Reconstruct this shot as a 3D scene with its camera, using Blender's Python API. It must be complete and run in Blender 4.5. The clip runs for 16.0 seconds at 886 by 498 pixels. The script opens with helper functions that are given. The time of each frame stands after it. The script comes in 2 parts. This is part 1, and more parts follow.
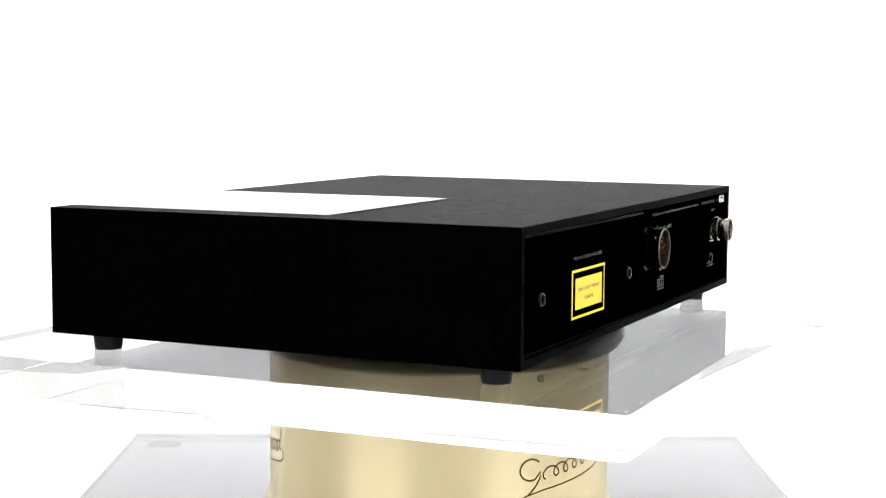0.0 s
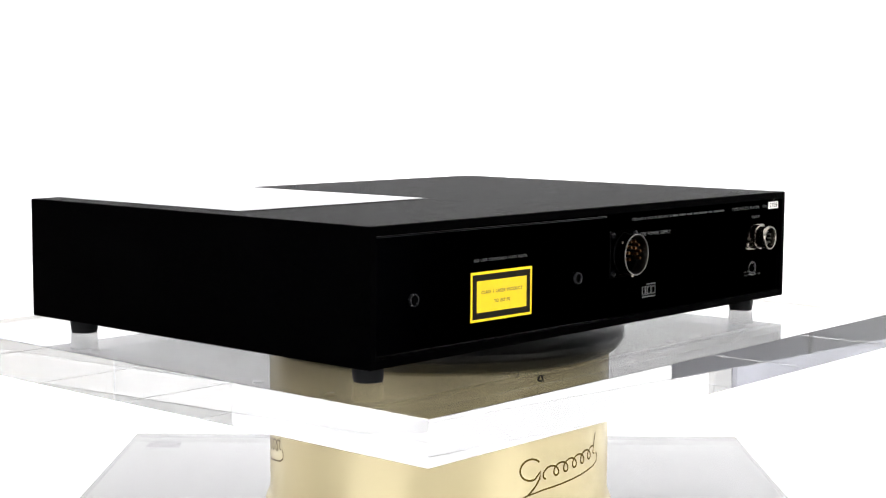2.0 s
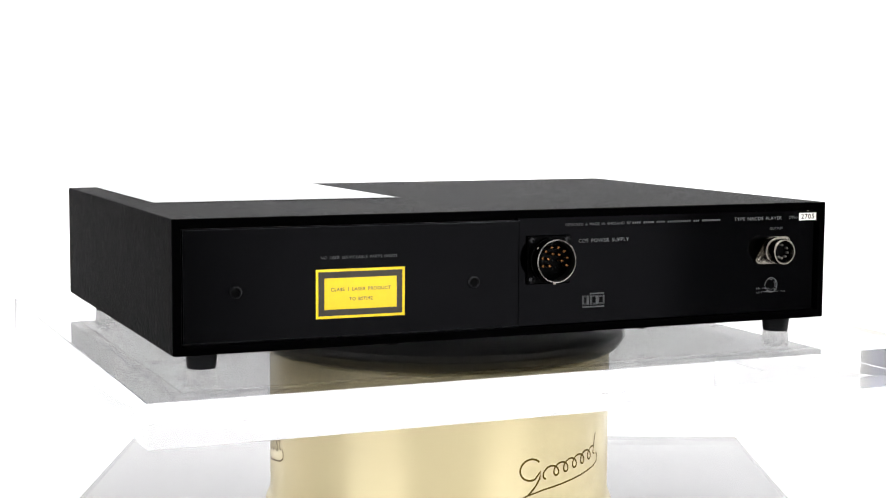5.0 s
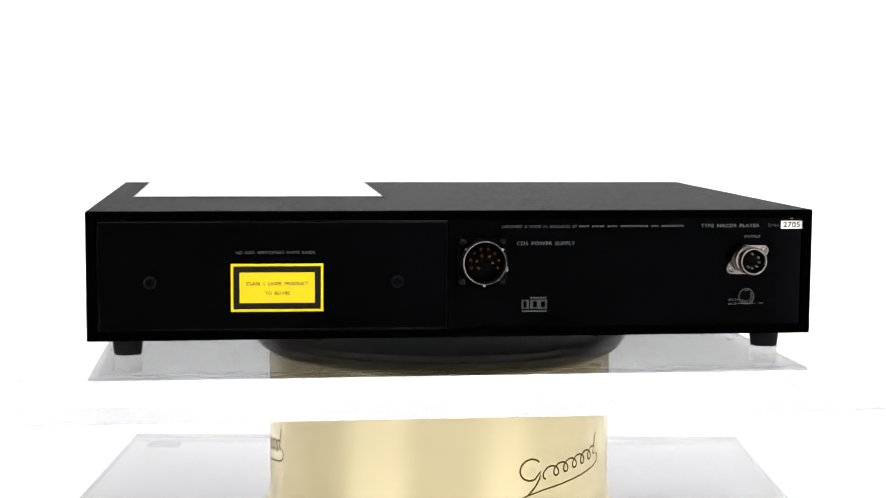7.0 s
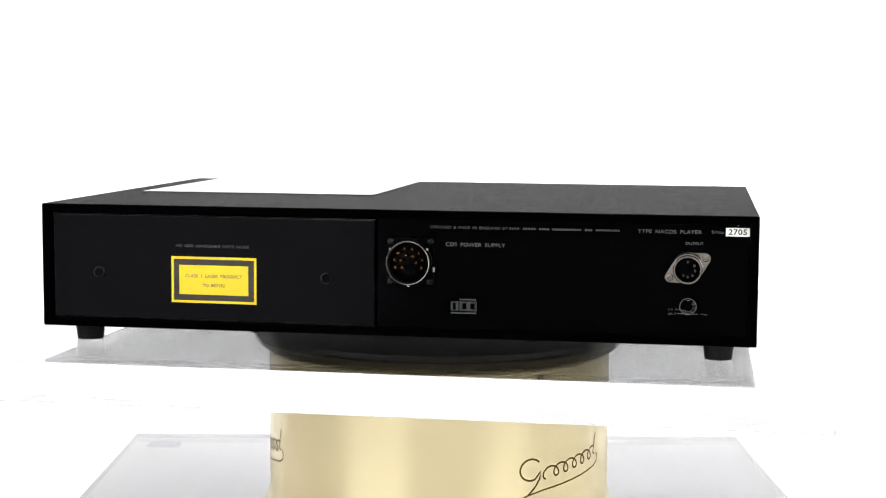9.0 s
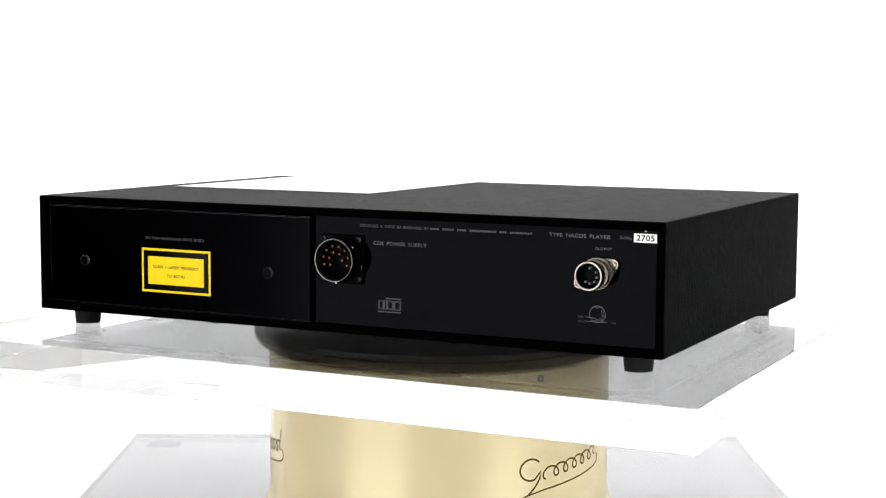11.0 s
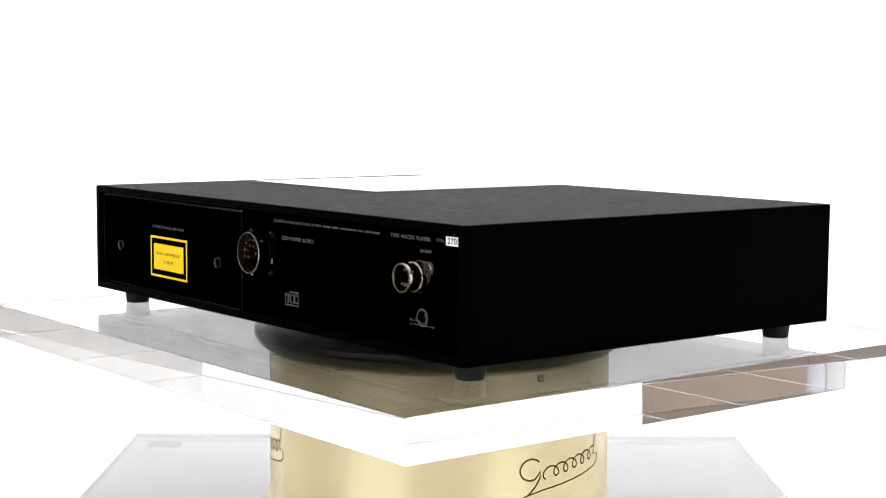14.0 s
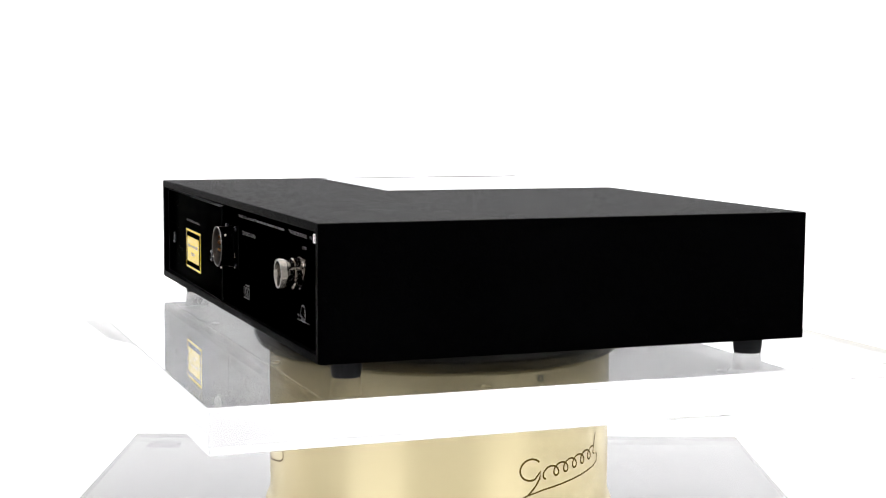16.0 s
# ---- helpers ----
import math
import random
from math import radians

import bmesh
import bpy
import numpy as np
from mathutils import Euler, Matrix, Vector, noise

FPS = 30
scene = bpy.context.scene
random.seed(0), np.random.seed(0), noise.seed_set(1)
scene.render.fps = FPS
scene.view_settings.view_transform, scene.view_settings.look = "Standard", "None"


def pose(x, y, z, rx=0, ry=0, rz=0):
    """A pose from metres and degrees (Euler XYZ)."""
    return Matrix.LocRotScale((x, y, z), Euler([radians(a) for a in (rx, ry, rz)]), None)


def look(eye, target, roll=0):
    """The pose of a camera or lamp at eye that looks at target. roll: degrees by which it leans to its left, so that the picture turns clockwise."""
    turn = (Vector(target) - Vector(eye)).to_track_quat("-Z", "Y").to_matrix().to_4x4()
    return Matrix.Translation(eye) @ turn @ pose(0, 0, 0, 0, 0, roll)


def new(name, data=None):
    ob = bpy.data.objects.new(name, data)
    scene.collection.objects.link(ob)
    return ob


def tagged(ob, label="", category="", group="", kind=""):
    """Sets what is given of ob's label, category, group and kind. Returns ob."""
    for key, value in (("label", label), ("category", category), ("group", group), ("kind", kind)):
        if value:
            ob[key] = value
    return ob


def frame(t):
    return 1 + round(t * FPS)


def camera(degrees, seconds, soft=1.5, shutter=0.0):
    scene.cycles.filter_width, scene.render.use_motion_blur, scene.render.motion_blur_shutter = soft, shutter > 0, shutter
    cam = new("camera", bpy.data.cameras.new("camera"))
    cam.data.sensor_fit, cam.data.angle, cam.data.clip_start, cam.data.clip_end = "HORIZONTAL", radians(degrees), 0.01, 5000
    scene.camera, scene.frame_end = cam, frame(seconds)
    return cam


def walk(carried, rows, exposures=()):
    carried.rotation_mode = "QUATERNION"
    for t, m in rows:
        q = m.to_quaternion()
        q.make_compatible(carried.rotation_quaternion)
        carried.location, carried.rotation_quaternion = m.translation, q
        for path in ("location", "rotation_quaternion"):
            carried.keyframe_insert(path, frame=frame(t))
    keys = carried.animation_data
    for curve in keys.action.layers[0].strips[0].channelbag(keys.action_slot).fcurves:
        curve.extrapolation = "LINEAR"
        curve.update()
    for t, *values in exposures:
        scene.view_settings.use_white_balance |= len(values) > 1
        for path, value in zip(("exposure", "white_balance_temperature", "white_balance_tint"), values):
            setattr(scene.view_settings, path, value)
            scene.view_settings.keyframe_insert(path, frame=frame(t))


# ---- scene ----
# Camera: stands still on a tripod
cam = camera(31.88, 16.0, 1.2)
EYE = Vector((0.0, -1.0523, 0.1419))
PAN, TILT, LEAN = radians(0.109), radians(5.654), 0.3715
AIM = EYE + Vector((math.sin(PAN) * math.cos(TILT), math.cos(PAN) * math.cos(TILT), -math.sin(TILT)))
walk(cam, [(0.0, look(EYE, AIM, LEAN)), (16.0, look(EYE, AIM, LEAN))])

# ---- light ----
world = bpy.data.worlds.new("studio")
scene.world = world
world.use_nodes = True
world.node_tree.nodes["Background"].inputs[0].default_value = (0.9, 0.95, 1.0, 1)
world.node_tree.nodes["Background"].inputs[1].default_value = 0.05
scene.view_settings.exposure = -0.70
# light runs on inside the clear plates
scene.cycles.max_bounces, scene.cycles.glossy_bounces, scene.cycles.transmission_bounces = 20, 12, 16


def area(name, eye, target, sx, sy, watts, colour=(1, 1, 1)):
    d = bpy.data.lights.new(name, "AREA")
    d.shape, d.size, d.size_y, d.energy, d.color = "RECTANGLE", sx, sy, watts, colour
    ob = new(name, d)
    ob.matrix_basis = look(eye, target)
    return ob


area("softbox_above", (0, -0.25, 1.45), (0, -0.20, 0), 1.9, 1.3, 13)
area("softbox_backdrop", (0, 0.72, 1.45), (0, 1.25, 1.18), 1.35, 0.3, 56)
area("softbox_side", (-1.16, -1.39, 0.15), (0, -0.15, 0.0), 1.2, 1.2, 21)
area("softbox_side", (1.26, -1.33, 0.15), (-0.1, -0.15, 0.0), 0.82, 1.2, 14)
# unseen fill lamps, added to brighten the side walls
area("added_wall_fill", (-1.1, -0.2, 1.2), (-2.1, -0.2, 0.6), 4.4, 0.2, 46)
area("added_wall_fill", (1.1, -0.2, 1.2), (2.1, -0.2, 0.6), 4.4, 0.2, 88)

# ---- sizes ----
ZP = -0.0106                       # top of the turning plate
ZPB = ZP - 0.024                   # its underside
ZB = -0.145                        # top of the base plate
ZT = -0.1656                        # white sheet
X0, X1, Y0, Y1, H = -0.2220, 0.2080, -0.1471, 0.1521, 0.0750   # case


# ---- materials ----
def material(name):
    m = bpy.data.materials.new(name)
    m.use_nodes = True
    n = m.node_tree
    return m, n, n.nodes["Principled BSDF"]


def paint(name, colour, rough=0.5, metal=0.0, spec=0.5, vary=0.12, scale=40, bump=0.0, bump_scale=300, ior=1.5, coat=0.0, stretch=(1, 1, 1), rough_vary=0.1, edge=1.0):
    """Paint, metal or plastic with variation at two scales and fine relief."""
    m, n, b = material(name)
    b.inputs["Metallic"].default_value = metal
    b.inputs["IOR"].default_value = ior
    b.inputs["Specular IOR Level"].default_value = spec
    b.inputs["Coat Weight"].default_value = coat
    b.inputs["Specular Tint"].default_value = (edge, edge, edge, 1)
    b.inputs["Coat Roughness"].default_value = 0.1
    co = n.nodes.new("ShaderNodeTexCoord")
    mp = n.nodes.new("ShaderNodeMapping")
    mp.inputs["Scale"].default_value = stretch
    n.links.new(co.outputs["Object"], mp.inputs["Vector"])
    a = n.nodes.new("ShaderNodeTexNoise")
    a.inputs["Scale"].default_value, a.inputs["Detail"].default_value = scale, 6
    c = n.nodes.new("ShaderNodeTexNoise")
    c.inputs["Scale"].default_value, c.inputs["Detail"].default_value = scale * 9, 4
    for t in (a, c):
        n.links.new(mp.outputs["Vector"], t.inputs["Vector"])
    mean = n.nodes.new("ShaderNodeMath")
    mean.operation = "ADD"
    n.links.new(a.outputs["Fac"], mean.inputs[0])
    n.links.new(c.outputs["Fac"], mean.inputs[1])
    r = n.nodes.new("ShaderNodeMapRange")
    r.inputs["From Min"].default_value, r.inputs["From Max"].default_value = 0.6, 1.4
    n.links.new(mean.outputs[0], r.inputs["Value"])
    mix = n.nodes.new("ShaderNodeMix")
    mix.data_type = "RGBA"
    mix.inputs["A"].default_value = (*[v * (1 - vary) for v in colour], 1)
    mix.inputs["B"].default_value = (*[min(1, v * (1 + vary)) for v in colour], 1)
    n.links.new(r.outputs["Result"], mix.inputs["Factor"])
    n.links.new(mix.outputs["Result"], b.inputs["Base Color"])
    rr = n.nodes.new("ShaderNodeMapRange")
    rr.inputs["To Min"].default_value, rr.inputs["To Max"].default_value = max(0.02, rough * (1 - rough_vary)), min(1, rough * (1 + rough_vary))
    n.links.new(r.outputs["Result"], rr.inputs["Value"])
    n.links.new(rr.outputs["Result"], b.inputs["Roughness"])
    if bump:
        e = n.nodes.new("ShaderNodeTexNoise")
        e.inputs["Scale"].default_value, e.inputs["Detail"].default_value = bump_scale, 5
        n.links.new(mp.outputs["Vector"], e.inputs["Vector"])
        bp = n.nodes.new("ShaderNodeBump")
        bp.inputs["Strength"].default_value, bp.inputs["Distance"].default_value = bump, 0.001
        n.links.new(e.outputs["Fac"], bp.inputs["Height"])
        n.links.new(bp.outputs["Normal"], b.inputs["Normal"])
    return m


def acrylic(name, tint, rough=0.0):
    m, n, b = material(name)
    b.inputs["Base Color"].default_value = (*tint, 1)
    b.inputs["Transmission Weight"].default_value = 1
    b.inputs["IOR"].default_value = 1.49
    b.inputs["Roughness"].default_value = rough
    return m


M_CASE = paint("crackle_black", (0.0004, 0.0004, 0.0005), 0.36, spec=0.0024, vary=0.6, scale=300, bump=0.45, bump_scale=650, rough_vary=0.3)
M_PANEL = paint("satin_black_anodised", (0.0023, 0.0023, 0.0026), 0.13, metal=1, vary=0.1, scale=25, bump=0.04, bump_scale=1500, edge=0.01)
M_SOCKETPANEL = paint("matt_black_anodised", (0.0021, 0.0021, 0.0024), 0.09, metal=1, vary=0.1, scale=25, bump=0.015, bump_scale=1500, edge=0.01)
M_LID = paint("gloss_black", (0.006, 0.006, 0.006), 0.03, spec=0.5, vary=0.05, ior=1.75)
# grey that stands for light caught on the panel's bevel
M_GLINT = paint("bevel_glint", (0.060, 0.062, 0.066), 0.4, spec=0.12, vary=0.5, scale=60)
M_RUBBER = paint("black_rubber", (0.008, 0.008, 0.009), 0.6, spec=0.12, bump=0.1)
# black parts; also laid in as shade at lid gap and screw holes
M_HOLE = paint("black_anodised", (0.0022, 0.0022, 0.0023), 0.4, metal=1, edge=0.02)
M_CHROME = paint("nickel", (0.23, 0.21, 0.185), 0.14, metal=1, vary=0.4, scale=160, bump=0.05)
M_RIM = paint("worn_rim", (0.17, 0.16, 0.15), 0.3, metal=1, vary=0.3, scale=150)
M_PIN = paint("gold_pin", (0.10, 0.045, 0.016), 0.3, metal=1)
M_SCREW = paint("black_screw", (0.006, 0.006, 0.007), 0.15, metal=0.0, spec=0.14)
M_YELLOW = paint("yellow_label", (0.84, 0.59, 0.007), 0.2, spec=0.2, vary=0.04)
M_LABELBLACK = paint("label_black", (0.022, 0.020, 0.017), 0.06, metal=1, vary=0.2, edge=0.03)
M_INK = paint("screen_print", (0.088, 0.092, 0.096), 0.6, vary=0.1)
M_INKDIM = paint("screen_print_dim", (0.058, 0.060, 0.063), 0.6, vary=0.1)
M_INKFAINT = paint("screen_print_faint", (0.05, 0.052, 0.054), 0.6, vary=0.1)
M_STICKER = paint("sticker_white", (0.93, 0.90, 0.85), 0.5, vary=0.05)
M_PEN = paint("pen_black", (0.03, 0.02, 0.02), 0.16)
M_GOLD = paint("champagne_gold", (0.70, 0.595, 0.34), 0.26, metal=0.22, vary=0.015, scale=10, stretch=(1, 1, 0.3), rough_vary=0.02)
M_SCRIPT = paint("dark_gold", (0.13, 0.085, 0.010), 0.4, spec=0.2)
M_SHEET = paint("white_sheet", (0.86, 0.86, 0.865), 0.7, vary=0.015, scale=3)
M_WALL = paint("white_wall", (0.78, 0.78, 0.77), 0.8, vary=0.03, scale=2)
M_DARKWALL = paint("grey_wall", (0.80, 0.80, 0.805), 0.8, vary=0.1, scale=2)
M_BROWN = paint("brown_wood", (0.25, 0.165, 0.105), 0.35, vary=0.3, scale=9, bump=0.05, bump_scale=60, stretch=(1, 1, 0.12))
M_LAVENDER = paint("lavender_grey_wall", (0.56, 0.57, 0.65), 0.7, vary=0.45, scale=3.5)
M_SLATE = paint("slate_blue", (0.060, 0.064, 0.085), 0.3, vary=0.3, scale=6)
M_PLATTER = paint("black_platter", (0.010, 0.008, 0.005), 0.18, spec=0.2, vary=0.5, scale=25, bump=0.04, stretch=(1, 1, 6), rough_vary=0.5)
# bronze colour that holds the drum's reflection in the platter rim
M_DRUMREFLECT = paint("drum_reflection_bronze", (0.11, 0.088, 0.045), 0.25, metal=0.5, spec=0.4, vary=0.55, scale=30, bump=0.12, bump_scale=90, stretch=(1, 1, 7), rough_vary=0.5)
M_SKY, _, sky_shader = material("sky_glow")
sky_shader.inputs["Base Color"].default_value = (0.8, 0.8, 0.8, 1)
sky_shader.inputs["Emission Color"].default_value = (1.0, 0.98, 0.95, 1)
sky_shader.inputs["Emission Strength"].default_value = 2.3
M_ACRYLIC = acrylic("clear_acrylic", (0.58, 0.58, 0.582))
M_BASE = acrylic("clear_acrylic_greyed", (0.42, 0.415, 0.415))
M_BOTTOM = paint("dark_steel", (0.010, 0.010, 0.011), 0.5, spec=0.1, vary=0.15)
M_GREYPATCH = paint("grey_patch", (0.06, 0.06, 0.065), 0.7)


# ---- mesh helpers ----
def box(bm, x0, x1, y0, y1, z0, z1, bevel=0.0, segments=1):
    """Adds a box with bevelled edges."""
    t = bmesh.new()
    bmesh.ops.create_cube(t, size=1, matrix=Matrix.Translation(((x0 + x1) / 2, (y0 + y1) / 2, (z0 + z1) / 2)) @ Matrix.Diagonal((x1 - x0, y1 - y0, z1 - z0, 1)))
    if bevel:
        bmesh.ops.bevel(t, geom=t.edges[:], offset=bevel, segments=segments, profile=0.5, affect="EDGES")
    merge(bm, t)


def merge(bm, t):
    d = bpy.data.meshes.new("t")
    t.to_mesh(d)
    t.free()
    bm.from_mesh(d)
    bpy.data.meshes.remove(d)


def lathe(bm, profile, m=None, n=48, closed=True):
    """Turns a profile of (radius, height) about z; with m placed elsewhere."""
    m = m or Matrix.Identity(4)
    rings = [[bm.verts.new(m @ Vector((r * math.cos(2 * math.pi * k / n), r * math.sin(2 * math.pi * k / n), z))) for k in range(n)] for r, z in profile]
    for a, b in zip(rings, rings[1:]):
        for k in range(n):
            bm.faces.new((a[k], a[(k + 1) % n], b[(k + 1) % n], b[k]))
    if closed:
        bm.faces.new(list(reversed(rings[0])))
        bm.faces.new(rings[-1])


def ribbon(bm, points, width, closed=False, lift=0.0):
    """A flat line of the given width in the x-z plane, facing -y."""
    k = len(points)
    left, right = [], []
    for i, p in enumerate(points):
        a = points[(i - 1) % k] if closed or i else p
        b = points[(i + 1) % k] if closed or i < k - 1 else p
        d = (Vector(b) - Vector(a)).normalized()
        s = Vector((-d.y, d.x)) * width / 2
        left.append(bm.verts.new((p[0] + s.x, lift, p[1] + s.y)))
        right.append(bm.verts.new((p[0] - s.x, lift, p[1] - s.y)))
    for i in range(k if closed else k - 1):
        j = (i + 1) % k
        bm.faces.new((left[i], right[i], right[j], left[j]))


def circle(cx, cz, r, n=28):
    return [(cx + r * math.cos(2 * math.pi * i / n), cz + r * math.sin(2 * math.pi * i / n)) for i in range(n)]


def part(name, bm, mat, parent=None, label="", smooth=False, m=None):
    """Links a bmesh as one mesh object, under a thing or a part."""
    bmesh.ops.recalc_face_normals(bm, faces=bm.faces[:])
    d = bpy.data.meshes.new(name)
    bm.to_mesh(d)
    bm.free()
    d.materials.append(mat)
    if smooth:
        d.shade_smooth()
        d.set_sharp_from_angle(angle=radians(35))
    ob = new(name, d)
    if parent:
        ob.parent = parent
    if m:
        ob.matrix_basis = m
    return tagged(ob, label)


def writing(name, words, x0, x1, zc, height, y, mat, parent, bold=0.0):
    """Words fitted between x0 and x1 on a face that looks along -y."""
    c = bpy.data.curves.new(name, "FONT")
    c.body, c.offset, c.space_character, c.space_word = words, bold, 1.1, 1.6
    t = bpy.data.objects.new(name, c)
    scene.collection.objects.link(t)
    d = bpy.data.meshes.new_from_object(t.evaluated_get(bpy.context.evaluated_depsgraph_get()))
    bpy.data.objects.remove(t)
    lo = [min(v.co[i] for v in d.vertices) for i in (0, 1)]
    hi = [max(v.co[i] for v in d.vertices) for i in (0, 1)]
    for v in d.vertices:
        v.co = (x0 + (v.co.x - lo[0]) / (hi[0] - lo[0]) * (x1 - x0), y, zc + ((v.co.y - lo[1]) / (hi[1] - lo[1]) - 0.5) * height)
    d.name = name
    d.materials.clear()
    d.materials.append(mat)
    ob = new(name, d)
    ob.parent = parent
    return ob


FACE = pose(0, 0, 0, 90)     # z of a lathe turned to look along -y


def facing(x, y, z):
    return Matrix.Translation((x, y, z)) @ FACE


# ---- the studio ----
def sweep():
    bm = bmesh.new()
    w, prof = 0.675, [(-0.78, ZT, 0, -1), (0.85, ZT, 0, -1)]
    for k in range(1, 33):
        a = radians(90) * k / 32
        prof.append((0.85 + 0.4 * math.sin(a), ZT + 0.4 * (1 - math.cos(a)), math.sin(a), -math.cos(a)))
    prof.append((1.25, 1.55, 1, 0))
    rows = [[bm.verts.new(p) for p in ((-w, y, z), (w, y, z), (w, y + 0.004 * ny, z + 0.004 * nz), (-w, y + 0.004 * ny, z + 0.004 * nz))] for y, z, ny, nz in prof]
    for p, q in zip(rows, rows[1:]):
        for k in range(4):
            bm.faces.new((p[k], p[(k + 1) % 4], q[(k + 1) % 4], q[k]))
    bm.faces.new(rows[0])
    bm.faces.new(list(reversed(rows[-1])))
    ob = part("backdrop", bm, M_SHEET)
    return tagged(ob, "seamless white photo sweep lying on the table", "backdrop", kind="structure")


sweep()


def table():
    root = tagged(new("table"), "plain white table carrying the white sweep", "table")
    root.location = (0, 0, -0.9)
    bm = bmesh.new()
    box(bm, -0.655, 0.655, -0.76, 0.8, ZT + 0.9 - 0.034, ZT + 0.9 - 0.0055, 0.002)
    part("tabletop", bm, M_WALL, root)
    for x in (-0.61, 0.61):
        for y in (-0.7, 0.74):
            bm = bmesh.new()
            box(bm, x - 0.025, x + 0.025, y - 0.025, y + 0.025, 0, ZT + 0.9 - 0.036, 0.002)
            part("leg", bm, M_WALL, root)


table()

RX, RYB, RYF, RZ0, RZ1 = 2.1, 2.7, -2.4, -0.9, 1.75   # room
WY0, WY1, WZ0, WZ1 = -0.42, 0.20, 0.02, 1.20            # window
VY0, VY1, VZ0 = 1.30, 2.45, -0.70                      # second window, added to whiten this stretch


def room():
    def slab(name, label, mat, *b):
        bm = bmesh.new()
        box(bm, *b)
        return tagged(part(name, bm, mat), label, name.split("_")[0], kind="structure")
    # the west wall goes round a window
    bm = bmesh.new()
    for y0, y1, z0, z1 in ((RYF, WY0, RZ0, RZ1), (WY1, VY0, RZ0, RZ1), (VY1, RYB, RZ0, RZ1), (WY0, WY1, RZ0, WZ0), (WY0, WY1, WZ1, RZ1), (VY0, VY1, RZ0, VZ0), (VY0, VY1, WZ1, RZ1)):
        box(bm, -RX - 0.1, -RX, y0, y1, z0, z1)
    tagged(part("wall_west", bm, M_LAVENDER), "pale blue-grey wall round two assumed windows", "wall", kind="structure")
    slab("wall_east", "plain white wall", M_WALL, RX, RX + 0.1, RYF, RYB, RZ0, RZ1)
    slab("wall_north", "plain white wall behind the sweep", M_WALL, -RX - 0.1, RX + 0.1, RYB, RYB + 0.1, RZ0, RZ1)
    slab("wall_south", "plain pale grey wall", M_DARKWALL, -RX - 0.1, RX + 0.1, RYF - 0.1, RYF, RZ0, RZ1)
    slab("floor", "plain pale studio floor", M_WALL, -RX - 0.1, RX + 0.1, RYF - 0.1, RYB + 0.1, RZ0 - 0.1, RZ0)
    slab("ceiling", "plain pale ceiling", M_DARKWALL, -RX - 0.1, RX + 0.1, RYF - 0.1, RYB + 0.1, RZ1, RZ1 + 0.1)
    # glowing sheet outside the windows, strong enough to read as daylight
    bm = bmesh.new()
    box(bm, -RX - 0.32, -RX - 0.30, WY0 - 0.3, VY1 + 0.3, RZ0, WZ1 + 0.3)
    tagged(part("backdrop_sky", bm, M_SKY), "glowing sheet standing in for sky outside the windows", "sky", kind="structure")


room()


def window(name, y0, y1, z0, z1):
    root = tagged(new(name), "assumed white-framed window with a glowing sheet behind", "window", kind="structure")
    root.location = (-RX, (y0 + y1) / 2, z0)
    h, w = (y1 - y0) / 2, z1 - z0
    for ya, yb, za, zb in ((-h, h, 0, 0.04), (-h, h, w - 0.04, w), (-h, -h + 0.04, 0.041, w - 0.041), (h - 0.04, h, 0.041, w - 0.041)):
        bm = bmesh.new()
        box(bm, -0.07, -0.03, ya, yb, za, zb, 0.003)
        part("window_frame", bm, M_WALL, root)
    bm = bmesh.new()
    box(bm, 0.001, 0.05, -h - 0.03, h + 0.03, -0.025, -0.001, 0.004, 2)
    part("window_sill", bm, M_WALL, root)


window("window_1", WY0, WY1, WZ0, WZ1)
# unseen opening, added so the glow whitens this end of the wall
window("window_2_added", VY0, VY1, VZ0, WZ1)


def wood_panelling():
    """Brown boards side by side on the west wall, with a dark end post."""
    root = tagged(new("wood_panelling"), "brown wooden boards standing upright against the wall", "panelling", kind="structure")
    root.location = (-RX, 0, RZ0)
    n, y0, y1 = 6, WY1 + 0.035, 1.13
    w = (y1 - y0) / n
    for k in range(n):
        bm = bmesh.new()
        box(bm, 0.001, 0.024, y0 + k * w + 0.0001, y0 + (k + 1) * w - 0.0001, 0.002, 2.2, 0.0003)
        part("plank", bm, M_BROWN, root)
    bm = bmesh.new()
    box(bm, 0.001, 0.024, -0.02, WY1 + 0.033, 0.002, WZ0 - RZ0 - 0.03, 0.0015)
    part("plank", bm, M_BROWN, root)
    bm = bmesh.new()
    box(bm, 0.001, 0.040, y1 + 0.001, y1 + 0.10, 0.002, 2.2, 0.003)
    part("end_post", bm, M_SLATE, root, "dark slate end post")


wood_panelling()


def low_cabinet():
    """Dark slate cabinet under the window: body, two doors, knobs."""
    root = tagged(new("low_cabinet"), "low slate-blue cabinet with two doors below the window", "cabinet")
    root.location = (-RX + 0.002, -0.43, RZ0)
    bm = bmesh.new()
    box(bm, 0, 0.36, -0.38, 0.38, 0, 0.86, 0.003)
    part("body", bm, M_SLATE, root)
    for y in (-0.377, 0.003):
        bm = bmesh.new()
        box(bm, 0.361, 0.379, y, y + 0.374, 0.06, 0.84, 0.003)
        door = part("door", bm, M_SLATE, root)
        bm = bmesh.new()
        lathe(bm, [(0.006, 0), (0.006, 0.012), (0.012, 0.016), (0.012, 0.022), (0.008, 0.025)], Matrix.Translation((0.379, -0.03 if y < 0 else 0.03, 0.5)) @ pose(0, 0, 0, 0, 90), 20)
        part("knob", bm, M_CHROME, door, smooth=True)


low_cabinet()


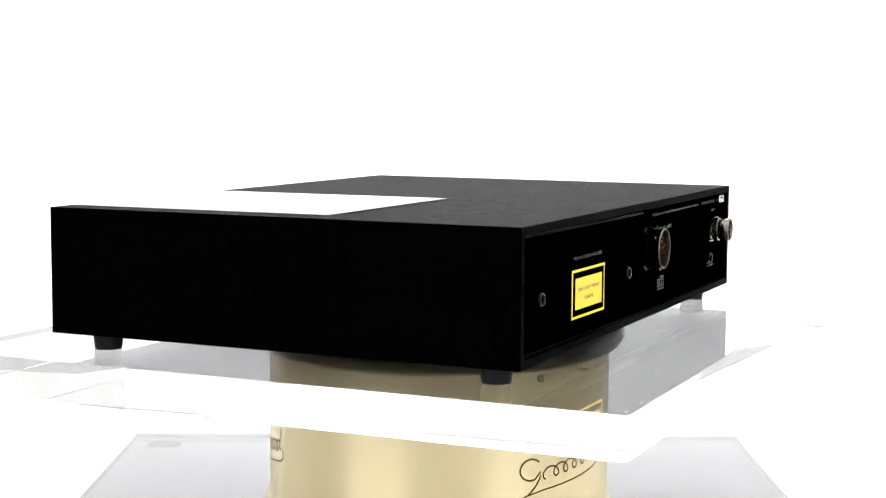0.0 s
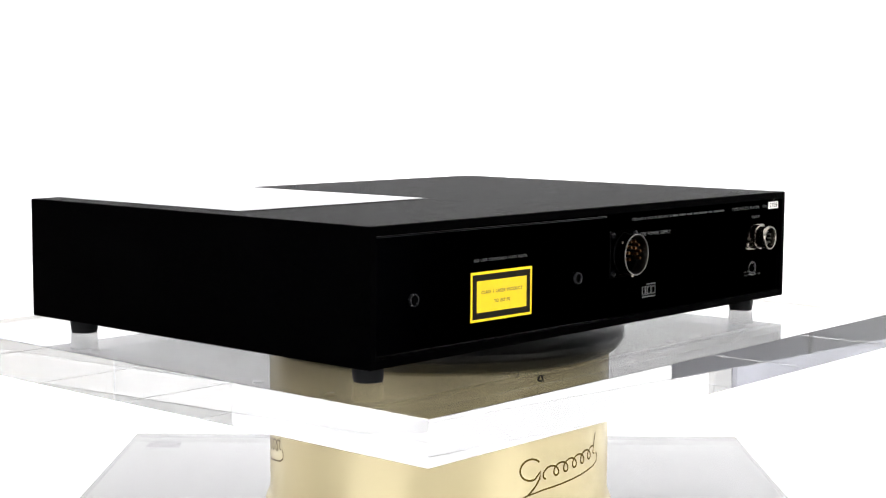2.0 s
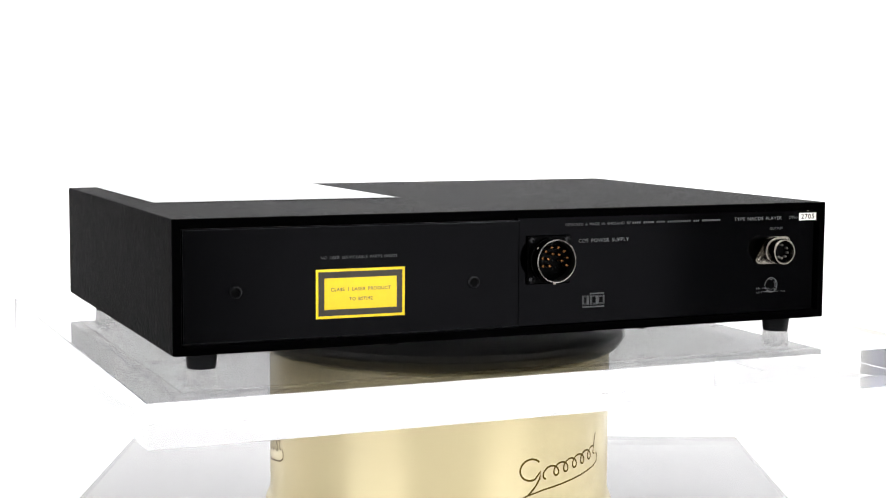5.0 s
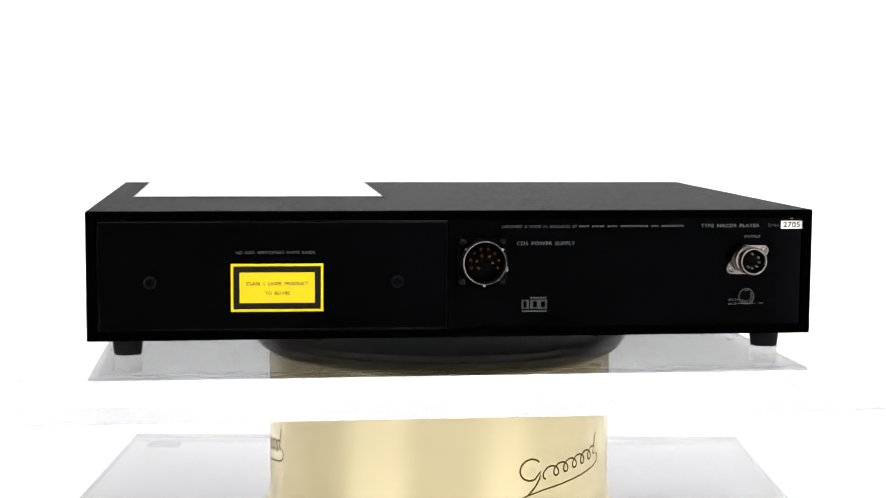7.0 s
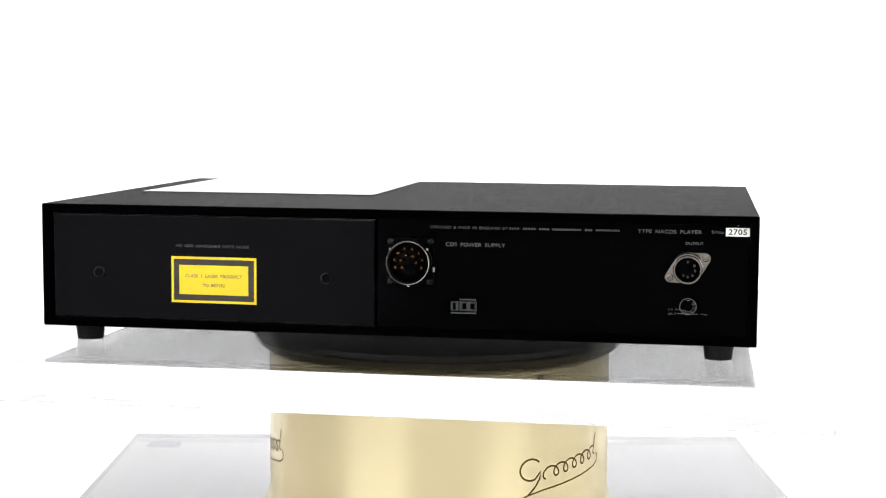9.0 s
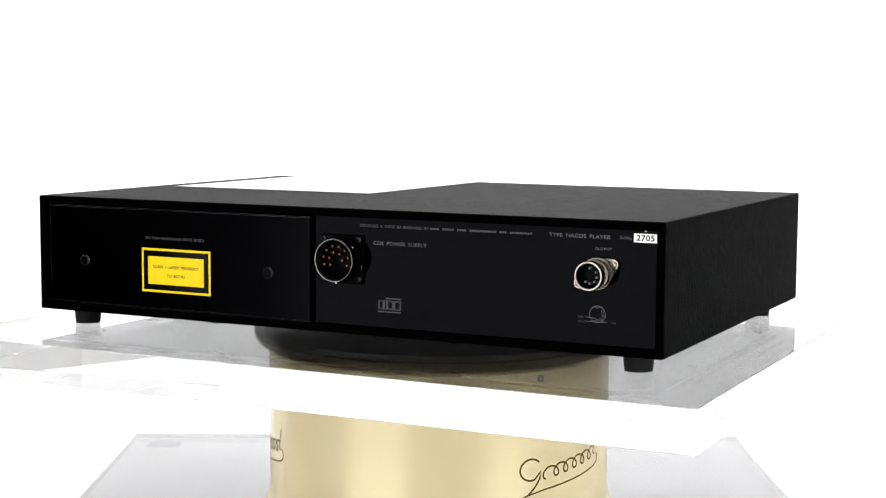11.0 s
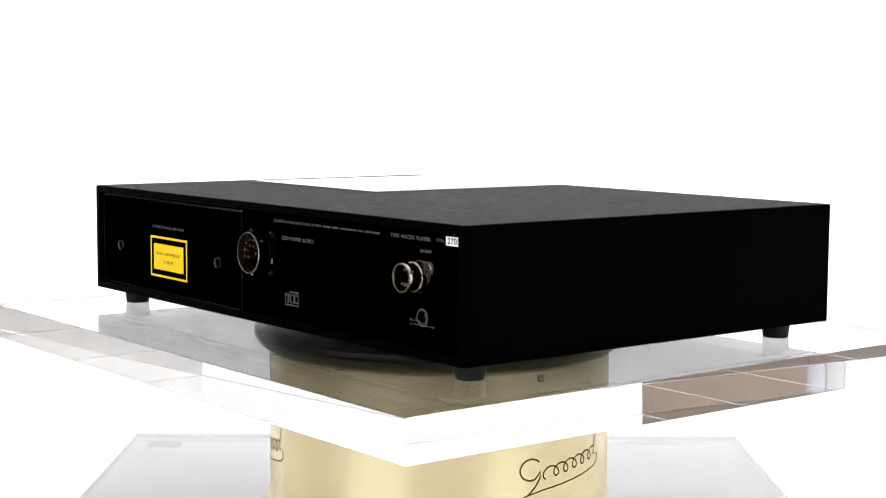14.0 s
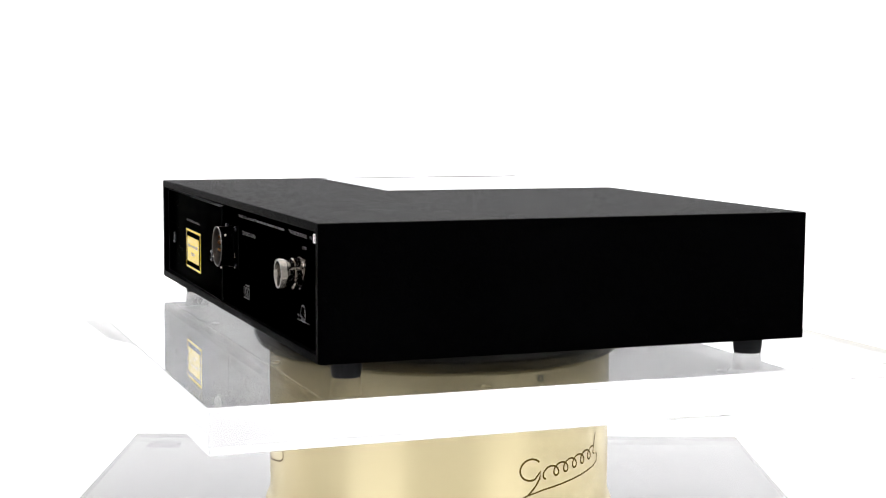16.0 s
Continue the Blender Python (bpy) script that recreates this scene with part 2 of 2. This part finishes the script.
# ---- the stand ----
def base_plate():
    bm = bmesh.new()
    box(bm, -0.256, 0.252, -0.26, 0.243, ZB - 0.02, ZB, 0.0003)
    ob = part("base_plate", bm, M_BASE)
    ob.visible_shadow = False
    tagged(ob, "thick clear acrylic base plate under the drum", "acrylic plate")
    # thin grey rectangle below the plate's back left corner
    bm = bmesh.new()
    box(bm, -0.0135, 0.0135, -0.011, 0.011, -0.0005, 0, 0.0001)
    tagged(part("pad", bm, M_GREYPATCH, m=pose(-0.229, 0.218, ZB - 0.02005)), "small thin grey rectangle under the base plate", "pad")


base_plate()

DR = 0.1157


def drum():
    root = tagged(new("turntable_drum"), "champagne gold drum with dark script marks", "turntable base")
    root.location = (0, 0, ZB)
    t = -ZB
    bm = bmesh.new()
    lathe(bm, [(0.1183, 0), (0.1191, 0.001), (0.1191, 0.0100), (0.1188, 0.0128), (0.1180, 0.0150), (0.1168, 0.0175), (DR, 0.0215), (DR, t - 0.0492), (DR - 0.0012, t - 0.0480)], n=128)
    part("body", bm, M_GOLD, root, smooth=True)
    bm = bmesh.new()
    a = radians(33)
    m = Matrix.Translation((DR * math.sin(a), -DR * math.cos(a), t - 0.0535)) @ Matrix.Rotation(a, 4, "Z") @ FACE
    lathe(bm, [(0.0023, -0.001), (0.0023, 0.0004), (0.0013, 0.0005), (0.001, -0.0003)], m, 20)
    part("screw", bm, M_SCREW, root, smooth=True)
    for turn in (0, -125, 115):
        bm = bmesh.new()
        big = [(0.011 + 0.008 * math.cos(v), 0.0055 + 0.0068 * math.sin(v)) for v in [radians(40 + 12 * k) for k in range(22)]]
        big += [(0.0185, 0.004), (0.0175, -0.001), (0.014, -0.006), (0.009, -0.0105)]
        ribbon(bm, big, 0.0013)
        wave = []
        for k in range(150):
            u = k / 149
            v = 2 * math.pi * 5.6 * u
            wave.append((0.0225 + 0.049 * u - 0.0040 * math.sin(v), 0.0020 + 0.0062 * u - 0.0036 * math.cos(v)))
        ribbon(bm, wave, 0.0012)
        ribbon(bm, [(0.0755, 0.020), (0.073, 0.012), (0.072, 0.007), (0.0745, 0.006)], 0.0012)
        ribbon(bm, [(0.077, 0.0065), (0.079, 0.004), (0.078, 0.0005), (0.073, -0.0018), (0.056, -0.0045), (0.036, -0.0068), (0.020, -0.0085), (0.008, -0.0108), (0.002, -0.0135), (0.0005, -0.0155), (0.003, -0.0165)], 0.0011)
        bmesh.ops.subdivide_edges(bm, edges=bm.edges[:], cuts=1)
        for v in bm.verts:
            f = radians(turn) + radians(24.5) + v.co.x / DR
            v.co = ((DR + 0.0002) * math.sin(f), -(DR + 0.0002) * math.cos(f), v.co.z + t - 0.0965)
        part("script_mark", bm, M_SCRIPT, root, "dark gold flowing script mark")


drum()


def platter():
    root = tagged(new("platter"), "dark glossy round platter with a rounded edge under the plate", "platter")
    root.location = (0, 0, -0.0478)
    bm = bmesh.new()
    lathe(bm, [(0.1235, 0.0078), (0.1256, 0.0082), (0.1263, 0.0092), (0.1263, 0.0105), (0.1259, 0.0126), (0.1246, 0.0129)], n=128)
    part("disc", bm, M_PLATTER, root, smooth=True)
    # lower part, with the gold drum's reflection put into its colour
    bm = bmesh.new()
    lathe(bm, [(0.1140, 0.0), (0.1165, 0.0003), (0.1195, 0.0012), (0.1222, 0.0028), (0.1240, 0.0050), (0.1248, 0.0076)], n=128)
    part("lower_rim", bm, M_DRUMREFLECT, root, "bronze-brown rim, coloured for the gold drum's reflection", smooth=True)
    return root


PLATTER = platter()


def turning_plate():
    bm = bmesh.new()
    box(bm, -0.2520, 0.2480, -0.2145, 0.2145, -0.0238, 0)
    bmesh.ops.bevel(bm, geom=[e for e in bm.edges if abs(e.verts[0].co.z - e.verts[1].co.z) < 0.001], offset=0.0003, segments=1, affect="EDGES")
    ob = part("turning_plate", bm, M_ACRYLIC)
    ob.visible_shadow = False
    return tagged(ob, "thick clear acrylic plate turning under the player", "acrylic plate")


PLATE = turning_plate()


# ---- the player ----
def player():
    root = tagged(new("disc_player"), "black metal disc player with rear sockets and gloss lid", "disc player")
    up = Matrix.Translation((0, 0, -ZP))
    wall = 0.0048
    # sleeve: four sides round, open at both ends
    bm = bmesh.new()
    b = 0.0009
    def loop(x0, x1, z0, z1, y):
        return [bm.verts.new(p) for p in ((x0, y, z0), (x1, y, z0), (x1, y, z1), (x0, y, z1))]
    rings = [loop(X0 + wall, X1 - wall, wall, H - wall, Y0 + 0.02), loop(X0 + wall, X1 - wall, wall, H - wall, Y0),
             loop(X0, X1, 0, H, Y0), loop(X0, X1, 0, H, Y1), loop(X0 + wall, X1 - wall, wall, H - wall, Y1)]
    for p, q in zip(rings, rings[1:]):
        for k in range(4):
            bm.faces.new((p[k], p[(k + 1) % 4], q[(k + 1) % 4], q[k]))
    edges = [e for e in bm.edges if all(v in rings[2] + rings[3] for v in e.verts)]
    bmesh.ops.bevel(bm, geom=edges, offset=b, segments=3, profile=0.5, affect="EDGES")
    part("sleeve", bm, M_CASE, root, "crackle-finished black sleeve", m=up)
    bm = bmesh.new()
    box(bm, X0 + wall, X1 - wall, Y1 - 0.006, Y1 - 0.0006, wall, H - wall, 0.0004)
    part("front_panel", bm, M_CASE, root, m=up)
    # back panels
    yl, yr = Y0 + 0.0012, Y0 + 0.0030
    xs = -0.0138
    bm = bmesh.new()
    box(bm, X0 + wall + 0.0012, xs, yl, yl + 0.004, wall + 0.0008, H - wall - 0.0012, 0.0008, 3)
    # it stands a little askew in its recess
    askew = Matrix.Translation((-0.115, yl, 0)) @ Matrix.Rotation(radians(-1.2), 4, "Z") @ Matrix.Translation((0.115, -yl, 0))
    access = part("access_panel", bm, M_PANEL, root, m=up @ askew)
    # strips that paint the glint on three edges of the panel
    ax0, ax1, az0, az1 = X0 + wall + 0.0012, xs, wall + 0.0008, H - wall - 0.0012
    outer = ((ax0 - 0.0001, az0 - 0.0001), (ax1 + 0.0001, az0 - 0.0001), (ax1 + 0.0001, az1 + 0.0001), (ax0 - 0.0001, az1 + 0.0001))
    inner = ((ax0 + 0.0007, az0 + 0.0007), (ax1 - 0.0007, az0 + 0.0007), (ax1 - 0.0007, az1 - 0.0007), (ax0 + 0.0007, az1 - 0.0007))
    for k in (0, 2, 3):
        bm = bmesh.new()
        j = (k + 1) % 4
        ring = [bm.verts.new((p[0], y, p[1])) for p, y in ((outer[k], yl + 0.0008), (outer[j], yl + 0.0008), (inner[j], yl - 0.0001), (inner[k], yl - 0.0001))]
        under = [bm.verts.new((v.co.x, v.co.y + 0.0004, v.co.z)) for v in ring]
        bm.faces.new(ring)
        bm.faces.new(list(reversed(under)))
        for i in range(4):
            bm.faces.new((ring[i], under[i], under[(i + 1) % 4], ring[(i + 1) % 4]))
        part("edge_glint", bm, M_GLINT, access, "grey strip coloured as the bevel's glint")
    bm = bmesh.new()
    box(bm, xs + 0.0006, X1 - wall - 0.0003, yr, yr + 0.004, wall + 0.0003, H - wall - 0.0003, 0.0003)
    rear = part("socket_panel", bm, M_SOCKETPANEL, root, m=up)
    # screws
    for x in (-0.1861, -0.0433):
        bm = bmesh.new()
        lathe(bm, [(0.0039, -0.0005), (0.0039, 0.0006), (0.0034, 0.0013), (0.0028, 0.0014), (0.0025, 0.0004)], facing(x, yl, 0.0335), 24)
        part("screw", bm, M_SCREW, access, smooth=True)
        # flat black disc paints the dark inside the screw's hole
        bm = bmesh.new()
        lathe(bm, [(0.0025, 0.0002), (0.0025, 0.0005), (0.0002, 0.0004)], facing(x, yl, 0.0335), 16)
        part("screw_hole_shade", bm, M_HOLE, access)
    # warning label
    y = yl - 0.0001
    bm = bmesh.new()
    box(bm, -0.1400, -0.0866, y - 0.0001, y + 0.00005, 0.0163, 0.0443)
    lab = part("warning_label", bm, M_YELLOW, access, "yellow and black warning label")
    bm = bmesh.new()
    box(bm, -0.1385, -0.0881, y - 0.0002, y - 0.00011, 0.0178, 0.0428)
    part("border", bm, M_LABELBLACK, lab)
    bm = bmesh.new()
    box(bm, -0.1350, -0.0916, y - 0.0003, y - 0.00021, 0.0214, 0.0392)
    part("field", bm, M_YELLOW, lab)
    writing("lettering", "CLASS 1 LASER PRODUCT", -0.1312, -0.0953, 0.0327, 0.0020, y - 0.00036, M_PEN, lab, 0.02)
    writing("lettering", "TO BS7192", -0.1203, -0.1062, 0.0271, 0.0020, y - 0.00036, M_PEN, lab, 0.02)
    writing("lettering", "NO USER SERVICEABLE PARTS INSIDE", -0.1370, -0.0912, 0.0508, 0.0017, yl - 0.0001, M_INKDIM, access)
    # printing on the socket panel
    yi = yr - 0.0001
    writing("lettering", "DESIGNED & MADE IN ENGLAND BY", 0.0187, 0.0640, 0.0651, 0.0017, yi, M_INKFAINT, rear)
    bm = bmesh.new()
    x = 0.0652
    for w in (4, 5, 4, 11, 3, 9):
        for k in range(w):
            box(bm, x, x + 0.0009, yi - 0.00003, yi + 0.00005, 0.0645, 0.0657)
            x += 0.00155
        x += 0.0017
    part("maker_line", bm, M_INKFAINT, rear)
    writing("lettering", "CDS POWER SUPPLY", 0.0278, 0.0628, 0.0551, 0.0022, yi, M_INK, rear)
    writing("lettering", "TYPE NACDS PLAYER", 0.1395, 0.1757, 0.0652, 0.0021, yi, M_INK, rear)
    writing("lettering", "S/No", 0.1813, 0.1880, 0.0654, 0.0019, yi, M_INKDIM, rear)
    writing("lettering", "OUTPUT", 0.1667, 0.1767, 0.0586, 0.0015, yi, M_INK, rear)
    bm = bmesh.new()
    box(bm, 0.1892, 0.2026, yi - 0.0001, yi + 0.00005, 0.0632, 0.0680)
    st = part("sticker", bm, M_STICKER, rear, "white hand-written sticker")
    writing("lettering", "2705", 0.1906, 0.2010, 0.0657, 0.0034, yi - 0.00017, M_PEN, st, 0.03)
    # disc mark: plain bars
    bm = bmesh.new()
    for a, c, e, f, n in ((0.0362, 0.0463, 0.0222, 0.0231, 7), (0.0311, 0.0463, 0.0142, 0.0151, 12)):
        for k in range(n):
            w = (c - a) / n
            box(bm, a + k * w, a + k * w + w * 0.75, yi - 0.00003, yi + 0.00005, e, f)
    for a, c in ((0.0311, 0.0349), (0.0353, 0.0364), (0.0368, 0.0412), (0.0416, 0.0462)):
        for k in range(3 if c - a > 0.002 else 1):
            ribbon(bm, [(a + 0.0004 * k, 0.0160 + 0.0004 * k), (c - 0.0004 * k, 0.0160 + 0.0004 * k), (c - 0.0004 * k, 0.0214 - 0.0004 * k), (a + 0.0004 * k, 0.0214 - 0.0004 * k)], 0.00028, True, yi)
    part("disc_mark", bm, M_INKDIM, rear)
    # pin diagram
    bm = bmesh.new()
    ribbon(bm, circle(0.1688, 0.0222, 0.0047), 0.00035, True, yi)
    for a in (-125, -90, -50, -10, 30):
        ribbon(bm, circle(0.1688 + 0.0034 * math.cos(radians(a)), 0.0222 + 0.0034 * math.sin(radians(a)), 0.0007, 12), 0.00025, True, yi)
    ribbon(bm, [(0.1675, 0.0262), (0.1688, 0.0256), (0.1701, 0.0262)], 0.0003, False, yi)
    ribbon(bm, [(0.1628, 0.0203), (0.1660, 0.0203)], 0.0003, False, yi)
    ribbon(bm, [(0.1628, 0.0180), (0.1745, 0.0180)], 0.0003, False, yi)
    part("pin_diagram", bm, M_INK, rear)
    writing("lettering", "ch.1", 0.1576, 0.1622, 0.0204, 0.0014, yi, M_INKDIM, rear)
    writing("lettering", "ch.2", 0.1576, 0.1622, 0.0179, 0.0014, yi, M_INKDIM, rear)
    writing("lettering", "+ve", 0.1762, 0.1796, 0.0180, 0.0012, yi, M_INKDIM, rear)
    # small pin head over the sticker
    bm = bmesh.new()
    lathe(bm, [(0.0007, -0.0002), (0.0007, 0.0003), (0.0004, 0.0006)], facing(0.1959, yr, 0.0694), 12)
    part("rivet", bm, M_CHROME, rear, smooth=True)
    # round power socket
    cx, cz = 0.0071, 0.0446
    bm = bmesh.new()
    box(bm, cx - 0.0146, cx + 0.0146, yr - 0.0018, yr - 0.0001, cz - 0.0146, cz + 0.0146, 0.0008, 2)
    sock = part("power_socket", bm, M_HOLE, root, "black round socket with gold pins", m=up)
    bm = bmesh.new()
    lathe(bm, [(0.0134, 0.0018), (0.0134, 0.0035), (0.0127, 0.004), (0.0127, 0.0088), (0.0129, 0.0092), (0.0129, 0.0112)], facing(cx, yr, cz), 64, False)
    part("shell", bm, M_HOLE, sock, "black metal shell", smooth=True)
    bm = bmesh.new()
    lathe(bm, [(0.0129, 0.0112), (0.0129, 0.0117), (0.0127, 0.0119), (0.0123, 0.0118), (0.0122, 0.0110), (0.0120, 0.0040)], facing(cx, yr, cz), 64, False)
    part("rim", bm, M_RIM, sock, "bright worn rim", smooth=True)
    bm = bmesh.new()
    lathe(bm, [(0.0119, 0.0025), (0.0119, 0.0042), (0.0112, 0.0046)], facing(cx, yr, cz), 48)
    part("insert", bm, M_HOLE, sock, smooth=True)
    pins = [(r * math.cos(radians(a)), r * math.sin(radians(a))) for r, n, o in ((0.0083, 8, -20), (0.0046, 5, 0)) for a in [o + k * 220 / (n - 1) for k in range(n)]]
    for px, pz in pins:
        bm = bmesh.new()
        lathe(bm, [(0.0011, 0.004), (0.0011, 0.0086), (0.0009, 0.0092), (0.0005, 0.0088)], facing(cx + px, yr, cz + pz), 12)
        part("pin", bm, M_PIN, sock, smooth=True)
    for sx in (-1, 1):
        for sz in (-1, 1):
            bm = bmesh.new()
            lathe(bm, [(0.0021, 0.0018), (0.0021, 0.0026), (0.0016, 0.0032), (0.0008, 0.0033), (0.0007, 0.0022)], facing(cx + sx * 0.0118, yr, cz + sz * 0.0118), 16)
            part("screw", bm, M_SCREW, sock, smooth=True)
    for a in (-90, 35, 145):
        bm = bmesh.new()
        m = facing(cx, yr, cz) @ Matrix.Rotation(radians(a), 4, "Z") @ Matrix.Translation((0.0130, 0, 0.0085)) @ pose(0, 0, 0, 0, 90)
        lathe(bm, [(0.0010, 0), (0.0010, 0.0010), (0.0007, 0.0013)], m, 12)
        part("lug", bm, M_CHROME, sock, smooth=True)
    bm = bmesh.new()
    box(bm, cx + 0.0131, cx + 0.0151, yr - 0.0040, yr - 0.0018, cz - 0.0062, cz - 0.0026, 0.0005, 2)
    part("key_clip", bm, M_CHROME, sock)
    # small round output socket with a rhombic flange
    cx, cz = 0.1683, 0.0448
    ang = math.atan2(0.0112, 0.0199)
    hull = []
    for c0, r in ((0.0, 0.0088), (0.0113, 0.0030), (-0.0113, 0.0030)):
        for k in range(24):
            v = 2 * math.pi * k / 24
            hull.append((c0 * math.cos(ang) + r * math.cos(v), c0 * math.sin(ang) + r * math.sin(v)))
    bm = bmesh.new()
    for px, pz in hull:
        for y in (yr - 0.0022, yr - 0.0001):
            bm.verts.new((cx + px, y, cz + pz))
    bmesh.ops.convex_hull(bm, input=bm.verts[:])
    bmesh.ops.delete(bm, geom=[v for v in bm.verts if not v.link_faces], context="VERTS")
    dinp = part("output_socket", bm, M_CHROME, root, "worn nickel round socket", m=up)
    bm = bmesh.new()
    lathe(bm, [(0.0086, 0.0022), (0.0084, 0.0060), (0.0076, 0.0064), (0.0076, 0.0100), (0.0082, 0.0104), (0.0083, 0.0136), (0.0079, 0.0143), (0.0071, 0.0143), (0.0068, 0.0136), (0.0068, 0.0060)], facing(cx, yr, cz), 48, False)
    part("shell", bm, M_CHROME, dinp, smooth=True)
    bm = bmesh.new()
    lathe(bm, [(0.0069, 0.0050), (0.0069, 0.0092), (0.0062, 0.0095)], facing(cx, yr, cz), 32)
    part("insert", bm, M_HOLE, dinp, smooth=True)
    for a in (-125, -90, -50, -10, 30, 90):
        bm = bmesh.new()
        lathe(bm, [(0.0007, 0.0090), (0.0007, 0.0118), (0.0004, 0.0122)], facing(cx + 0.0042 * math.cos(radians(a)), yr, cz + 0.0042 * math.sin(radians(a))), 10)
        part("pin", bm, M_RIM, dinp, smooth=True)
    for s in (-1, 1):
        bm = bmesh.new()
        lathe(bm, [(0.0019, 0.0022), (0.0019, 0.0028), (0.0014, 0.0033), (0.0007, 0.0033), (0.0005, 0.0024)], facing(cx + s * 0.0114 * math.cos(ang), yr, cz + s * 0.0114 * math.sin(ang)), 16)
        part("screw", bm, M_CHROME, dinp, smooth=True)
    # lid, flush; a black slab round it stands for the gap's shade
    lx0, lx1, ly0, ly1, g = -0.2028, -0.0413, -0.0238, Y1 - 0.0004, 0.005
    bm = bmesh.new()
    box(bm, lx0 - 0.0010, lx1 + 0.0018, ly0 - 0.0020, ly1, H - 0.0006, H + 0.00012)
    part("lid_gap_shade", bm, M_HOLE, root, m=up)
    bm = bmesh.new()
    # its front edge stands a little higher than its back
    low, front, back = H + 0.00014, H + 0.0006, H + 0.0002
    lower = [bm.verts.new(p) for p in ((lx0, ly0, low), (lx1, ly0, low), (lx1, ly1, low), (lx0, ly1, low))]
    mid = [bm.verts.new(p) for p in ((lx0, ly0, front - 0.0002), (lx1, ly0, front - 0.0002), (lx1, ly1, back - 0.0001), (lx0, ly1, back - 0.0001))]
    for k in range(4):
        bm.faces.new((lower[k], lower[(k + 1) % 4], mid[(k + 1) % 4], mid[k]))
    bm.faces.new(list(reversed(lower)))
    part("lid_rim", bm, M_HOLE, root, "matt black rim of the lid", m=up)
    bm = bmesh.new()
    mid = [bm.verts.new(p) for p in ((lx0, ly0, front - 0.0002), (lx1, ly0, front - 0.0002), (lx1, ly1, back - 0.0001), (lx0, ly1, back - 0.0001))]
    top = [bm.verts.new(p) for p in ((lx0 + 0.0006, ly0 + g, front), (lx1 - 0.0006, ly0 + g, front), (lx1 - 0.0006, ly1 - 0.0006, back), (lx0 + 0.0006, ly1 - 0.0006, back))]
    bm.faces.new(top)
    for k in range(4):
        bm.faces.new((mid[k], mid[(k + 1) % 4], top[(k + 1) % 4], top[k]))
    part("lid", bm, M_LID, root, "gloss black top-loading lid", m=up)
    # underside cover and its screws
    bm = bmesh.new()
    box(bm, X0 + 0.006, X1 - 0.006, Y0 + 0.006, Y1 - 0.006, -0.0009, 0.0002, 0.0002)
    cover = part("bottom_cover", bm, M_BOTTOM, root, "dark steel underside cover", m=up)
    for x, y in ((0.078, -0.136), (-0.207, -0.045), (-0.207, -0.103), (0.193, 0.106), (-0.207, 0.106), (-0.09, -0.136), (0.193, -0.045), (0.078, 0.136), (-0.09, 0.136)):
        bm = bmesh.new()
        lathe(bm, [(0.0022, -0.0022), (0.0034, -0.0016), (0.0036, -0.0008)], Matrix.Translation((x, y, 0)), 20)
        part("screw", bm, M_SCREW, cover, smooth=True)
    # feet
    for x in (-0.2005, 0.1868):
        for y in (-0.1252, 0.1272):
            bm = bmesh.new()
            lathe(bm, [(0.0078, 0.0001), (0.0082, 0.0009), (0.0089, 0.0080), (0.0091, 0.0096)], Matrix.Translation((x, y, 0)), 32)
            part("foot", bm, M_RUBBER, root, smooth=True)
    return root


PLAYER = player()


# ---- what turns ----
def turn_at(t):
    """Degrees by which the plate is turned at t seconds."""
    return 65.4517 - 8.37787 * t + 0.0132422 * t ** 2 - 0.000976665 * t ** 3


def motions():
    times = [k * 1.0 for k in range(17)]
    walk(PLAYER, [(t, pose(0, 0, ZP, 0, 0, turn_at(t))) for t in times])
    walk(PLATE, [(t, pose(0, 0, ZP, 0, 0, turn_at(t))) for t in times])
    walk(PLATTER, [(t, pose(0, 0, -0.0478, 0, 0, turn_at(t))) for t in times])


motions()
